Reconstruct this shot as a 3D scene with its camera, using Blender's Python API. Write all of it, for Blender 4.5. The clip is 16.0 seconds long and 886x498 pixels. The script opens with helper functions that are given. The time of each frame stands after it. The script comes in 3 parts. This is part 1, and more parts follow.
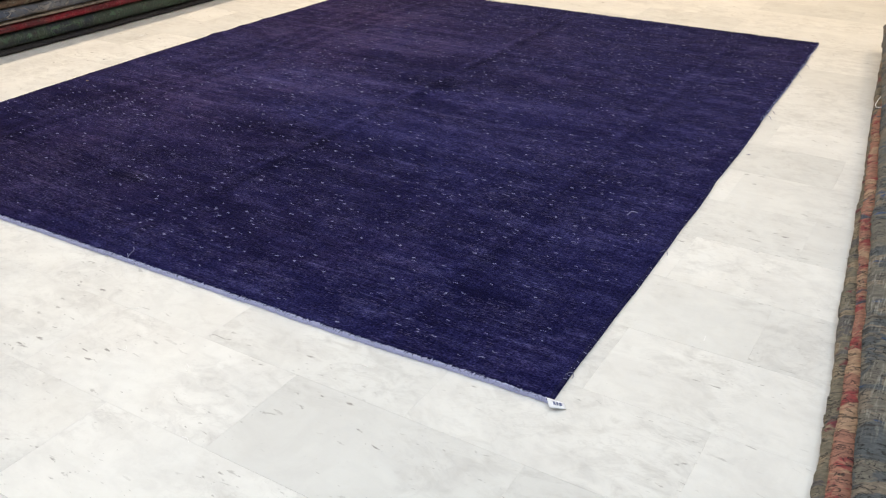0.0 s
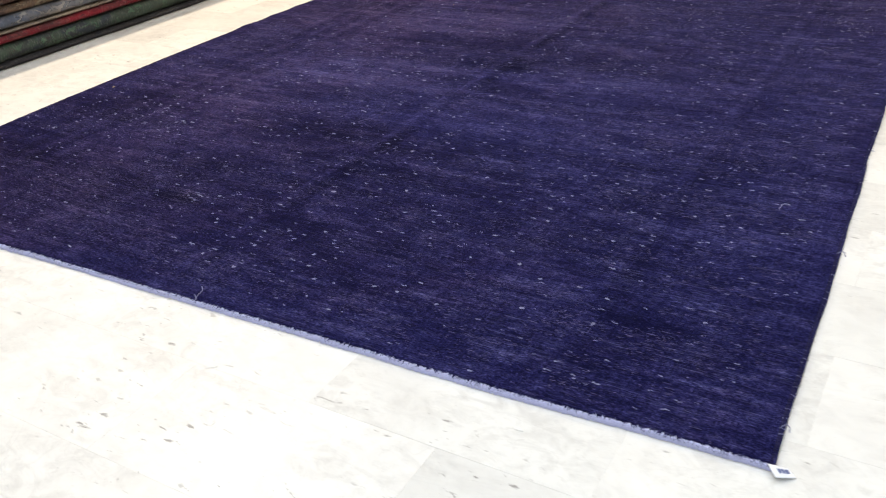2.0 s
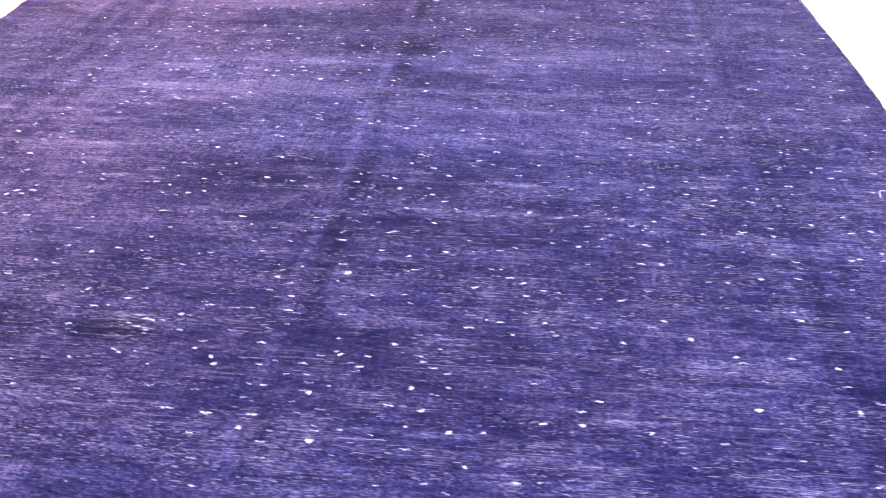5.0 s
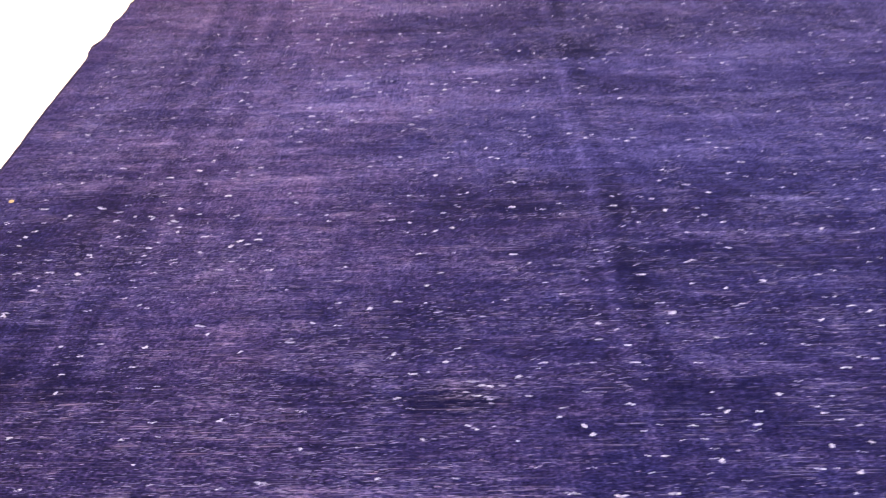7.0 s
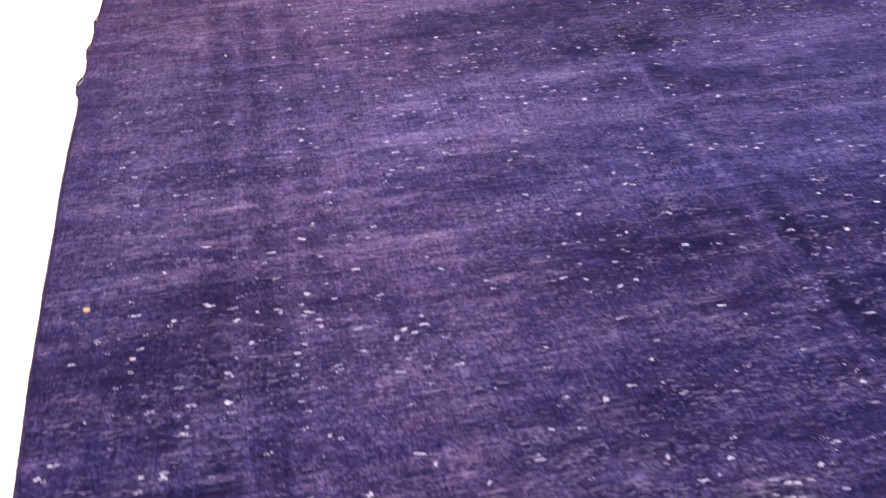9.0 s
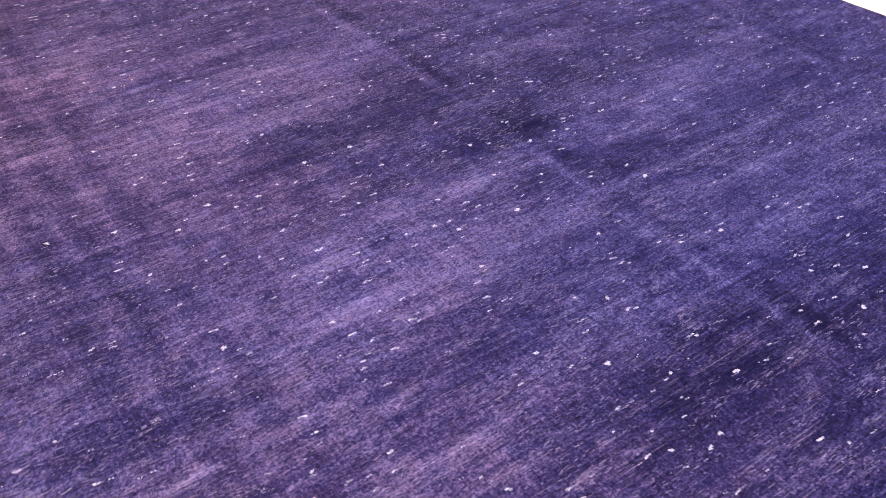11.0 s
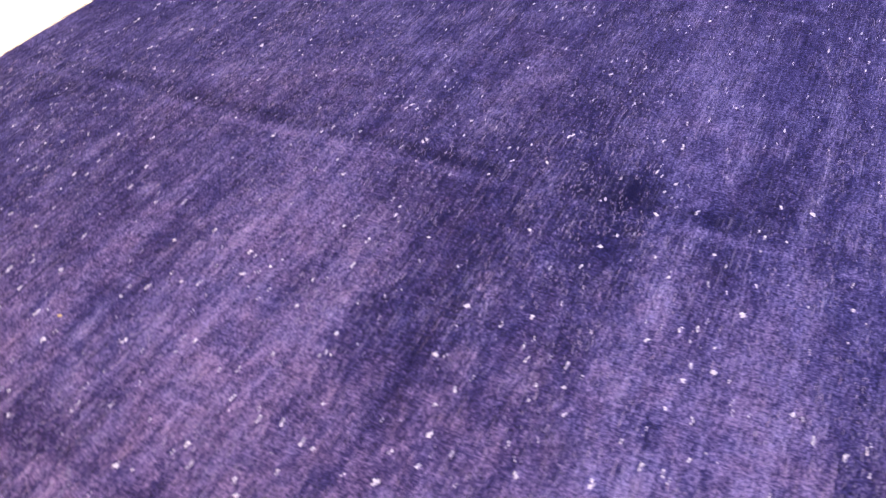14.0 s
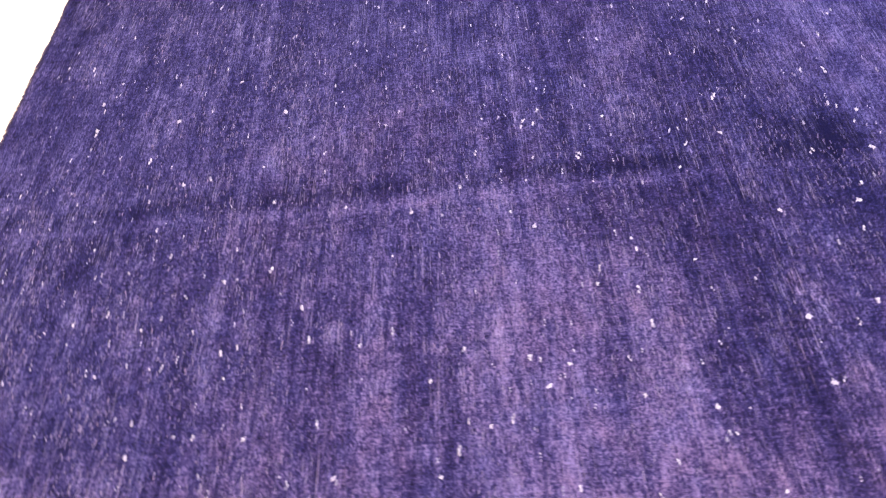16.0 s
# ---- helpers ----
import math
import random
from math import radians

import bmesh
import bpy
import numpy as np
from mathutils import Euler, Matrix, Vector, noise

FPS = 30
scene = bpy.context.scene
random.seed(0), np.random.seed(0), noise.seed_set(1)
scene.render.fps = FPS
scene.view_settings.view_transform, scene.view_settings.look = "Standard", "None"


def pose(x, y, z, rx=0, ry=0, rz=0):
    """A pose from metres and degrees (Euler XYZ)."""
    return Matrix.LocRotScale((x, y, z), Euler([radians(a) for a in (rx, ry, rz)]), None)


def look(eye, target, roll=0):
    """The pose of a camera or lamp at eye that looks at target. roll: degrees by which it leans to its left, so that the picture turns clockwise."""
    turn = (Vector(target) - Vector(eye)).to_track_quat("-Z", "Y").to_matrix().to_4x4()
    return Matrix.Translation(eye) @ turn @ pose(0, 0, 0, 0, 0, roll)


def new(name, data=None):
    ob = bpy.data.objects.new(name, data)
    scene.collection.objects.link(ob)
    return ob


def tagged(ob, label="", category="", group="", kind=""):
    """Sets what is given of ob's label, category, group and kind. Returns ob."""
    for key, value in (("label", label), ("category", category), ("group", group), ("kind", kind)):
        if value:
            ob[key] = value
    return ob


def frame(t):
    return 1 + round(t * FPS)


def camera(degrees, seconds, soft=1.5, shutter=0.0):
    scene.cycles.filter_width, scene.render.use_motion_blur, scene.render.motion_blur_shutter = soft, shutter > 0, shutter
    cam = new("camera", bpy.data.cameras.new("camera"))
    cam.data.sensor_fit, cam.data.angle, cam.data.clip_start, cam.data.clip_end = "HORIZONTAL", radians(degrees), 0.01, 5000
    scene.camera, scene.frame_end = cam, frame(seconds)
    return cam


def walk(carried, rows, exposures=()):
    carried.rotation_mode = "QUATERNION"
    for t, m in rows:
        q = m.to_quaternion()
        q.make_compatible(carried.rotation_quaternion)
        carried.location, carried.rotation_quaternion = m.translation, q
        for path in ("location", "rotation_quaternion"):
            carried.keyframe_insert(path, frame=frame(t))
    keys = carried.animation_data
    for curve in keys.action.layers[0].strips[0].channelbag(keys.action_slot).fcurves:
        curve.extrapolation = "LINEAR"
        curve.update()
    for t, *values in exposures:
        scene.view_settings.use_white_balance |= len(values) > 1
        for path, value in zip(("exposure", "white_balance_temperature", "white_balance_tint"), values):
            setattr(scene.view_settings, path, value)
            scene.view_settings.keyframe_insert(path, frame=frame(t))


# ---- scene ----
# Camera and its walk
cam = camera(53.8, 16.0, soft=1.2, shutter=0.4)
PATH = [
    (0, (0.612, -1.508, 1.24), (-0.287, 0.015, 0.304), 0.6),
    (0.5, (0.558, -1.422, 1.223), (-0.349, 0.076, 0.256), -0.4),
    (1, (0.425, -1.365, 1.176), (-0.468, 0.137, 0.203), -1.7),
    (1.5, (0.264, -1.322, 1.14), (-0.627, 0.191, 0.182), -2.7),
    (2, (0.131, -1.272, 1.116), (-0.778, 0.222, 0.146), -3.2),
    (2.5, (-0.073, -1.13, 1.097), (-0.946, 0.34, 0.059), -3.4),
    (3, (-0.254, -1.058, 1.086), (-0.972, 0.463, 0.004), -2.5),
    (3.2, (-0.333, -1.045, 1.091), (-0.92, 0.522, -0.004), -2.5),
    (5.3, (-1.15, -0.861, 1.079), (-1.321, 0.791, -0.035), -1.2),
    (5.5, (-1.251, -0.869, 1.086), (-1.406, 0.794, -0.015), -1.5),
    (6, (-1.463, -0.902, 1.121), (-1.585, 0.786, 0.055), -1.3),
    (6.5, (-1.596, -0.841, 1.102), (-1.692, 0.85, 0.038), -1.4),
    (7, (-1.774, -0.694, 1.074), (-1.822, 0.945, -0.072), -2.1),
    (7.5, (-1.956, -0.615, 1.088), (-2.009, 0.944, -0.164), -3.0),
    (8, (-2.168, -0.559, 1.121), (-2.081, 0.982, -0.15), -2.8),
    (8.5, (-2.289, -0.497, 1.139), (-2.058, 1.042, -0.117), -1.2),
    (9, (-2.388, -0.287, 1.123), (-2.116, 1.253, -0.124), -2.0),
    (9.5, (-2.468, -0.108, 1.149), (-2.135, 1.461, -0.046), -2.8),
    (10, (-2.588, 0.053, 1.164), (-2.012, 1.557, -0.021), -0.3),
    (10.2, (-2.685, 0.131, 1.186), (-1.971, 1.572, -0.002), 0.7),
    (12.3, (-2.783, 0.812, 1.117), (-1.722, 1.909, -0.175), -0.3),
    (12.5, (-2.826, 0.904, 1.128), (-1.687, 1.918, -0.166), 0.4),
    (13, (-2.883, 1.077, 1.141), (-1.626, 1.935, -0.157), 0.1),
    (13.5, (-2.854, 1.336, 1.098), (-1.549, 2.117, -0.2), -1.4),
    (14, (-2.858, 1.573, 1.127), (-1.522, 2.281, -0.181), -3.1),
    (14.5, (-2.908, 1.842, 1.175), (-1.472, 2.372, -0.112), -4.7),
    (15, (-2.897, 2.062, 1.187), (-1.411, 2.38, -0.113), -4.3),
    (15.5, (-2.809, 2.363, 1.147), (-1.393, 2.575, -0.25), -4.9),
    (16, (-2.721, 2.566, 1.178), (-1.348, 2.683, -0.272), -8.9),
]
EXPOSURES = [
    (0, -0.85, 5980, 8), (1, -0.87, 5980, 8), (1.5, -0.73, 5980, 8), (2, -0.58, 5980, 8), (2.5, -1.05, 5980, 8), (3.2, -0.83, 5980, 8), (5.3, 1.7, 7000, 10), (6, 1.35, 7050, 17), (6.5, 0.75, 6850, 18), (7, 0.88, 6900, 20), (7.5, 0.9, 7000, 20), (8, 0.66, 7050, 19), (8.5, 0.8, 7150, 18),
    (9, 0.82, 7150, 19), (9.5, 0.24, 6900, 20), (10, 0.30, 6800, 20), (10.2, 0.42, 6850, 20), (12.3, 1.1, 7000, 21), (13.5, 1.1, 6950, 21), (14, 1.06, 6800, 21), (15, 1.05, 6700, 21), (16, 1.08, 6700, 21),
]
walk(cam, [(t, look(eye, target, roll)) for t, eye, target, roll in PATH], EXPOSURES)

# World and lamps: a closed shop lit from its ceiling
world = bpy.data.worlds.new("world")
scene.world = world
world.use_nodes = True
world.node_tree.nodes["Background"].inputs["Color"].default_value = (0.9, 0.95, 1.0, 1)
world.node_tree.nodes["Background"].inputs["Strength"].default_value = 0.05

ROOM_X, ROOM_Y, ROOM_Z = (-7.0, 4.0), (-5.0, 9.0), 3.1


def ceiling_lamp(x, y, sx, sy, watts, colour):
    data = bpy.data.lights.new("ceiling_lamp", "AREA")
    data.shape, data.size, data.size_y, data.energy, data.color = "RECTANGLE", sx, sy, watts, colour
    ob = new("ceiling_lamp", data)
    ob.location = (x, y, ROOM_Z - 0.03)
    return ob


COOL, WARM = (0.94, 0.98, 1.0), (1.0, 0.76, 0.51)
for lx, ly, watts, colour in ((0.4, -1.6, 70, COOL), (-2.2, -1.6, 62, COOL), (0.8, 1.2, 60, COOL), (-1.6, 1.4, 45, COOL), (-1.4, 4.6, 85, WARM), (1.6, 4.4, 85, WARM), (-1.2, 7.2, 60, WARM)):
    ceiling_lamp(lx, ly, 1.2, 0.6, watts, colour)
ceiling_lamp(-4.5, 2.4, 0.14, 5.2, 250, WARM)  # lamp row over the stack's edge


# ---- materials ----
def nodes_of(name, rough=0.8):
    m = bpy.data.materials.new(name)
    m.use_nodes = True
    nt = m.node_tree
    p = nt.nodes["Principled BSDF"]
    p.inputs["Roughness"].default_value = rough
    return m, nt, p


class Net:
    """Small helper to chain shader nodes."""

    def __init__(self, nt):
        self.nt = nt
        self.coord = nt.nodes.new("ShaderNodeTexCoord").outputs["Object"]

    def link(self, a, b):
        if isinstance(a, (int, float)):
            b.default_value = a
        elif isinstance(a, tuple):
            b.default_value = a if len(a) == 4 or b.type == "VECTOR" else (*a, 1)
        else:
            self.nt.links.new(a, b)

    def mapped(self, scale, offset=(0, 0, 0), turn=0.0):
        n = self.nt.nodes.new("ShaderNodeMapping")
        self.link(self.coord, n.inputs["Vector"])
        n.inputs["Scale"].default_value, n.inputs["Location"].default_value = scale, offset
        n.inputs["Rotation"].default_value = (0, 0, turn)
        return n.outputs[0]

    def noise(self, scale, detail=3.0, rough=0.5, offset=(0, 0, 0), warp=0.0, turn=0.0):
        n = self.nt.nodes.new("ShaderNodeTexNoise")
        self.link(self.mapped(scale, offset, turn), n.inputs["Vector"])
        n.inputs["Scale"].default_value, n.inputs["Detail"].default_value = 1.0, detail
        n.inputs["Roughness"].default_value, n.inputs["Distortion"].default_value = rough, warp
        return n.outputs["Fac"]

    def voronoi(self, scale, offset=(0, 0, 0)):
        n = self.nt.nodes.new("ShaderNodeTexVoronoi")
        self.link(self.mapped(scale, offset), n.inputs["Vector"])
        n.inputs["Scale"].default_value = 1.0
        return n.outputs["Distance"], n.outputs["Color"]

    def ramp(self, fac, lo, hi, a=0.0, b=1.0):
        n = self.nt.nodes.new("ShaderNodeMapRange")
        n.interpolation_type = "SMOOTHSTEP"
        self.link(fac, n.inputs["Value"])
        for key, v in (("From Min", lo), ("From Max", hi), ("To Min", a), ("To Max", b)):
            n.inputs[key].default_value = v
        return n.outputs["Result"]

    def calc(self, op, a, b=0.0, c=0.0):
        n = self.nt.nodes.new("ShaderNodeMath")
        n.operation = op
        for v, s in zip((a, b, c), n.inputs):
            self.link(v, s)
        return n.outputs[0]

    def mix(self, fac, a, b, mode="MIX"):
        n = self.nt.nodes.new("ShaderNodeMix")
        n.data_type, n.blend_type = "RGBA", mode
        self.link(fac, n.inputs[0]), self.link(a, n.inputs[6]), self.link(b, n.inputs[7])
        return n.outputs[2]

    def axis(self, which):
        n = self.nt.nodes.new("ShaderNodeSeparateXYZ")
        self.link(self.coord, n.inputs[0])
        return n.outputs[which]

    def random(self):
        return self.nt.nodes.new("ShaderNodeObjectInfo").outputs["Random"]

    def island(self):
        return self.nt.nodes.new("ShaderNodeNewGeometry").outputs["Random Per Island"]

    def bump(self, height, strength, distance, p, after=None):
        n = self.nt.nodes.new("ShaderNodeBump")
        n.inputs["Strength"].default_value, n.inputs["Distance"].default_value = strength, distance
        self.link(height, n.inputs["Height"])
        if after is not None:
            self.link(after, n.inputs["Normal"])
        self.link(n.outputs[0], p.inputs["Normal"])
        return n.outputs[0]


def marble(name, chance):
    """Polished white marble with grey clouds and small dark flecks; chance says how a tile's own tint is drawn."""
    m, nt, p = nodes_of(name, 0.3)
    k = Net(nt)
    tint = k.random() if chance == "object" else k.island()
    if chance == "object":
        shift = nt.nodes.new("ShaderNodeVectorMath")
        k.link(k.coord, shift.inputs[0]), k.link(nt.nodes.new("ShaderNodeObjectInfo").outputs["Location"], shift.inputs[1])
        k.coord = shift.outputs[0]
    slab = nt.nodes.new("ShaderNodeVectorMath")  # every slab cut from another place in the block
    away = nt.nodes.new("ShaderNodeCombineXYZ")
    k.link(k.calc("MULTIPLY", tint, 37.0), away.inputs[0]), k.link(k.calc("MULTIPLY", tint, 91.0), away.inputs[1])
    k.link(k.coord, slab.inputs[0]), k.link(away.outputs[0], slab.inputs[1])
    k.coord = slab.outputs[0]
    cloud = k.ramp(k.noise((3.4, 4.2, 2), 6, 0.65, warp=1.0), 0.3, 0.75)
    smoke = k.ramp(k.noise((12, 19, 5), 5, 0.65, (2, 8, 0), 0.8, 0.4), 0.4, 0.72)
    fleck = k.ramp(k.noise((20, 62, 9), 3, 0.55, (3, 1, 0), 0.5, 0.15), 0.64, 0.72)
    speck = k.ramp(k.noise((46, 110, 9), 2, 0.5, (13, 1, 0), 0.3, 0.2), 0.69, 0.76)
    patchy = k.ramp(k.noise((1.9, 1.6, 1), 4, 0.6, (9, 4, 0)), 0.36, 0.6)
    line = k.noise((2.4, 3.6, 1), 5, 0.6, (6, 2, 0), 1.2, 0.6)
    vein = k.ramp(k.calc("ABSOLUTE", k.calc("SUBTRACT", line, 0.5)), 0.014, 0.0)
    base = k.mix(k.calc("POWER", tint, 0.6), (0.665, 0.668, 0.655, 1), (0.81, 0.805, 0.785, 1))
    base = k.mix(k.calc("MULTIPLY", cloud, 0.46), base, (0.56, 0.55, 0.54, 1))
    base = k.mix(k.calc("MULTIPLY", smoke, k.ramp(patchy, 0, 1, 0.12, 0.52)), base, (0.48, 0.47, 0.46, 1))
    base = k.mix(k.calc("MULTIPLY", k.calc("MULTIPLY", vein, patchy), 0.16), base, (0.42, 0.41, 0.40, 1))
    base = k.mix(k.calc("MULTIPLY", k.calc("MAXIMUM", fleck, k.calc("MULTIPLY", speck, 0.7)), k.ramp(k.noise((3.1, 3.4, 1), 3, 0.6, (1, 14, 0)), 0.43, 0.6, 0.05, 0.9)), base, (0.25, 0.24, 0.23, 1))
    dirt = k.ramp(k.noise((38, 46, 9), 5, 0.7, (21, 3, 0), 0.6), 0.50, 0.70)
    base = k.mix(k.calc("MULTIPLY", dirt, k.ramp(patchy, 0, 1, 0.04, 0.24)), base, (0.45, 0.435, 0.42, 1))
    k.link(base, p.inputs["Base Color"])
    k.link(k.ramp(k.noise((4, 4, 4), 4, 0.6, (5, 5, 0)), 0.3, 0.7, 0.36, 0.55), p.inputs["Roughness"])
    p.inputs["Specular IOR Level"].default_value = 0.35
    k.bump(k.noise((30, 30, 30), 3), 0.05, 0.002, p)
    return m


MARBLE, MARBLE_FAR = marble("marble_tile", "object"), marble("marble_tile_far", "island")


def plain(name, colour, rough=0.8, spread=0.08, scale=6.0, relief=0.1):
    """A matt surface with mild clouding and grain."""
    m, nt, p = nodes_of(name, rough)
    k = Net(nt)
    dark = tuple(c * (1 - spread * 3) for c in colour)
    light = tuple(min(1, c * (1 + spread)) for c in colour)
    k.link(k.mix(k.ramp(k.noise((scale,) * 3, 5, 0.6), 0.3, 0.7), (*dark, 1), (*light, 1)), p.inputs["Base Color"])
    k.bump(k.noise((scale * 30,) * 3, 3), relief, 0.003, p)
    return m


def joint_filler():
    """White joint filler, grey with dirt in places."""
    m, nt, p = nodes_of("joint_filler", 0.9)
    k = Net(nt)
    k.link(k.mix(k.ramp(k.noise((2.6, 2.6, 2), 4, 0.65, (3, 3, 0)), 0.45, 0.62), (0.76, 0.75, 0.73, 1), (0.42, 0.41, 0.40, 1)), p.inputs["Base Color"])
    return m


GROUT = joint_filler()
PAINT = plain("white_wall_paint", (0.78, 0.76, 0.72), 0.7, 0.03, 1.5)

CREASES = (-1.43, -2.50, -0.42, -2.39, -2.60)  # lengthwise fold lines of the rug


# Darker and paler patches of the dye: place, half width, half length, amount.
DARK = (
        (-1.39, 1.90, 0.07, 0.05, -0.38), (-1.52, 1.89, 0.18, 0.10, -0.20), (-1.50, 1.71, 0.12, 0.05, -0.20), (-1.79, 0.38, 0.08, 0.03, -0.75),
        (-1.66, 1.02, 0.28, 0.07, -0.22), (-1.39, 0.77, 0.16, 0.09, -0.15), (-2.54, 1.02, 0.20, 0.15, -0.15), (-0.45, 1.08, 0.22, 0.28, -0.15),
        (-1.40, 2.24, 0.22, 0.10, -0.17), (-1.91, 2.09, 0.22, 0.09, -0.15), (-2.55, 1.77, 0.12, 0.20, -0.12), (-1.90, 2.68, 0.35, 0.06, -0.15),
        (-1.08, 2.07, 0.55, 0.10, -0.20), (-1.13, 0.53, 1.00, 0.50, -0.20), (-2.10, 0.23, 0.80, 0.30, -0.08), (-2.73, 0.64, 0.25, 0.40, -0.20),
        (-1.42, 2.92, 0.05, 0.22, -0.12), (-1.98, 1.69, 0.04, 0.02, -0.28), (-1.63, 1.01, 0.22, 0.06, -0.07),
        (-1.52, 3.37, 0.08, 0.12, -0.14),
)
PALE = (
        (-2.28, 1.75, 0.24, 1.15, 0.15), (-2.10, 2.75, 0.20, 0.35, 0.10), (-0.55, 0.30, 0.10, 0.05, 0.16), (-0.80, 0.30, 0.12, 0.06, 0.14), (-1.02, 0.29, 0.10, 0.05, 0.12), (-0.80, 1.01, 0.10, 0.05, 0.12),
        (-1.05, 1.30, 0.32, 0.11, 0.12), (-1.06, 1.77, 0.50, 0.07, 0.15), (-1.71, 1.75, 0.30, 0.07, 0.12), (-0.73, 0.42, 0.22, 0.06, 0.12),
        (-1.96, 0.76, 0.26, 0.07, 0.12), (-2.02, 1.62, 0.26, 0.12, 0.16), (-1.73, 1.56, 0.25, 0.06, 0.13), (-2.13, 2.37, 0.28, 0.10, 0.13),
        (-0.91, 2.60, 0.40, 0.10, 0.06), (-1.73, 2.54, 0.25, 0.15, 0.12), (-2.75, 2.10, 0.15, 0.40, 0.08), (-2.34, 0.62, 0.22, 0.12, 0.10),
        (-1.66, 1.55, 0.16, 0.05, 0.12), (-1.75, 2.55, 0.18, 0.16, 0.10), (-2.05, 1.50, 0.2, 0.06, 0.09),
)


def overdyed_pile():
    """Short worn wool pile, dyed indigo violet: weft streaks, worn lavender patches, dark blotches, painted shade along
    the creases.
    """
    m, nt, p = nodes_of("indigo_overdyed_wool", 0.9)
    k = Net(nt)
    broad = k.noise((1.1, 2.2, 1), 4, 0.55, (2, 7, 0), 0.5)
    cloud = k.noise((13, 19, 1), 4, 0.6, (1, 3, 0), 0.8)
    stripe = k.noise((1.3, 34, 1), 3, 0.6, (12, 1, 0), 0.2)
    bands = k.noise((0.5, 9.0, 1), 3, 0.6, (4, 0, 0), 0.2)
    streak = k.noise((9, 120, 1), 3, 0.65, (0, 2, 0))
    fleck = k.noise((20, 95, 1), 3, 0.65, (11, 4, 0), 0.3)
    weft = k.noise((115, 310, 1), 3, 0.65, (7, 0, 0), 0.4)
    knots = k.noise((190, 230, 1), 3, 0.7, (3, 3, 0))
    warp = k.noise((230, 6, 1), 2, 0.5, (0, 5, 0))
    grain = k.noise((70, 95, 1), 3, 0.65, (6, 1, 0), 0.5)
    dash = k.noise((42, 400, 1), 3, 0.6, (5, 8, 0), 0.2)
    patch = k.noise((4.2, 8.5, 1), 4, 0.6, (3, 5, 0), 0.7)
    total = k.calc("MULTIPLY_ADD", broad, 0.4, -0.26)
    for part_, w in ((cloud, 0.6), (patch, 0.4), (bands, 0.35), (stripe, 0.5), (grain, 1.0), (streak, 0.25), (fleck, 0.6), (weft, 1.0), (knots, 1.65), (warp, 0.4), (dash, 0.35)):
        total = k.calc("MULTIPLY_ADD", part_, w, total)
    x, y = k.axis(0), k.axis(1)
    stray = k.calc("MULTIPLY", k.calc("SUBTRACT", k.noise((5, 16, 1), 4, 0.65), 0.5), 1.5)
    for bx, by, rx, ry, amount in (*DARK, *PALE):
        dx = k.calc("MULTIPLY", k.calc("SUBTRACT", x, bx), 1 / rx)
        dy = k.calc("MULTIPLY", k.calc("SUBTRACT", y, by), 1 / ry)
        rad = k.calc("ADD", k.calc("SQRT", k.calc("MULTIPLY_ADD", dx, dx, k.calc("MULTIPLY", dy, dy))), stray)
        total = k.calc("MULTIPLY_ADD", k.ramp(rad, 1.9, -0.2), amount, total)
    # Fold shading put into the pile colour: dark crease, lighter flank beside it.
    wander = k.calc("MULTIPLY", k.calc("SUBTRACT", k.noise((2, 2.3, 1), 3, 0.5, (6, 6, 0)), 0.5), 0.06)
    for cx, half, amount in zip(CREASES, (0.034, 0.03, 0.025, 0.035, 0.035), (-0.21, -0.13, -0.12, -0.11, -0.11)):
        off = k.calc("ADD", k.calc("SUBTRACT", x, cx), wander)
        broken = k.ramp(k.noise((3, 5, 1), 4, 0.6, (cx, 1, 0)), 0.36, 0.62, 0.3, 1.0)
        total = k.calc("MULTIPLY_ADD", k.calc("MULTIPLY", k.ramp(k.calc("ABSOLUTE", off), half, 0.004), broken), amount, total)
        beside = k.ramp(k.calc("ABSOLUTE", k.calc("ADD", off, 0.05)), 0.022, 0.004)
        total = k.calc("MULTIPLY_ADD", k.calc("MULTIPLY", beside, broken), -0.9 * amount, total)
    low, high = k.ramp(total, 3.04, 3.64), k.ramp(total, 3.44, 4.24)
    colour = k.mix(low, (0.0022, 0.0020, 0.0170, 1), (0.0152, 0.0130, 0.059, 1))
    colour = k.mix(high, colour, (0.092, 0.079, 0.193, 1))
    bare = k.calc("MULTIPLY_ADD", k.noise((60, 330, 1), 3, 0.65, (9, 2, 0), 0.3), 1.6, k.calc("MULTIPLY_ADD", stripe, 0.7, k.calc("MULTIPLY_ADD", cloud, 0.5, k.calc("MULTIPLY", patch, 0.8))))
    colour = k.mix(k.ramp(bare, 1.98, 2.45, 0.0, 0.7), colour, (0.19, 0.175, 0.325, 1))
    rubbed = k.ramp(k.calc("MULTIPLY_ADD", patch, 0.6, k.calc("MULTIPLY", k.noise((1.6, 14, 1), 3, 0.6, (15, 6, 0)), 0.6)), 0.5, 0.72, 0.12, 1.0)
    rows = k.ramp(k.noise((7.5, 400, 1), 2, 0.55, (2, 17, 0), 0.2), 0.54, 0.72)
    bits = k.ramp(k.noise((34, 60, 1), 3, 0.65, (4, 9, 0)), 0.38, 0.56)
    colour = k.mix(k.calc("MULTIPLY", k.calc("MULTIPLY", rows, bits), k.calc("MULTIPLY", rubbed, 0.5)), colour, (0.185, 0.165, 0.30, 1))
    furrow = k.ramp(k.noise((4.0, 300, 1), 2, 0.55, (8, 3, 0), 0.1), 0.44, 0.32)
    colour = k.mix(k.calc("MULTIPLY", furrow, 0.45), colour, (0.004, 0.0035, 0.022, 1))
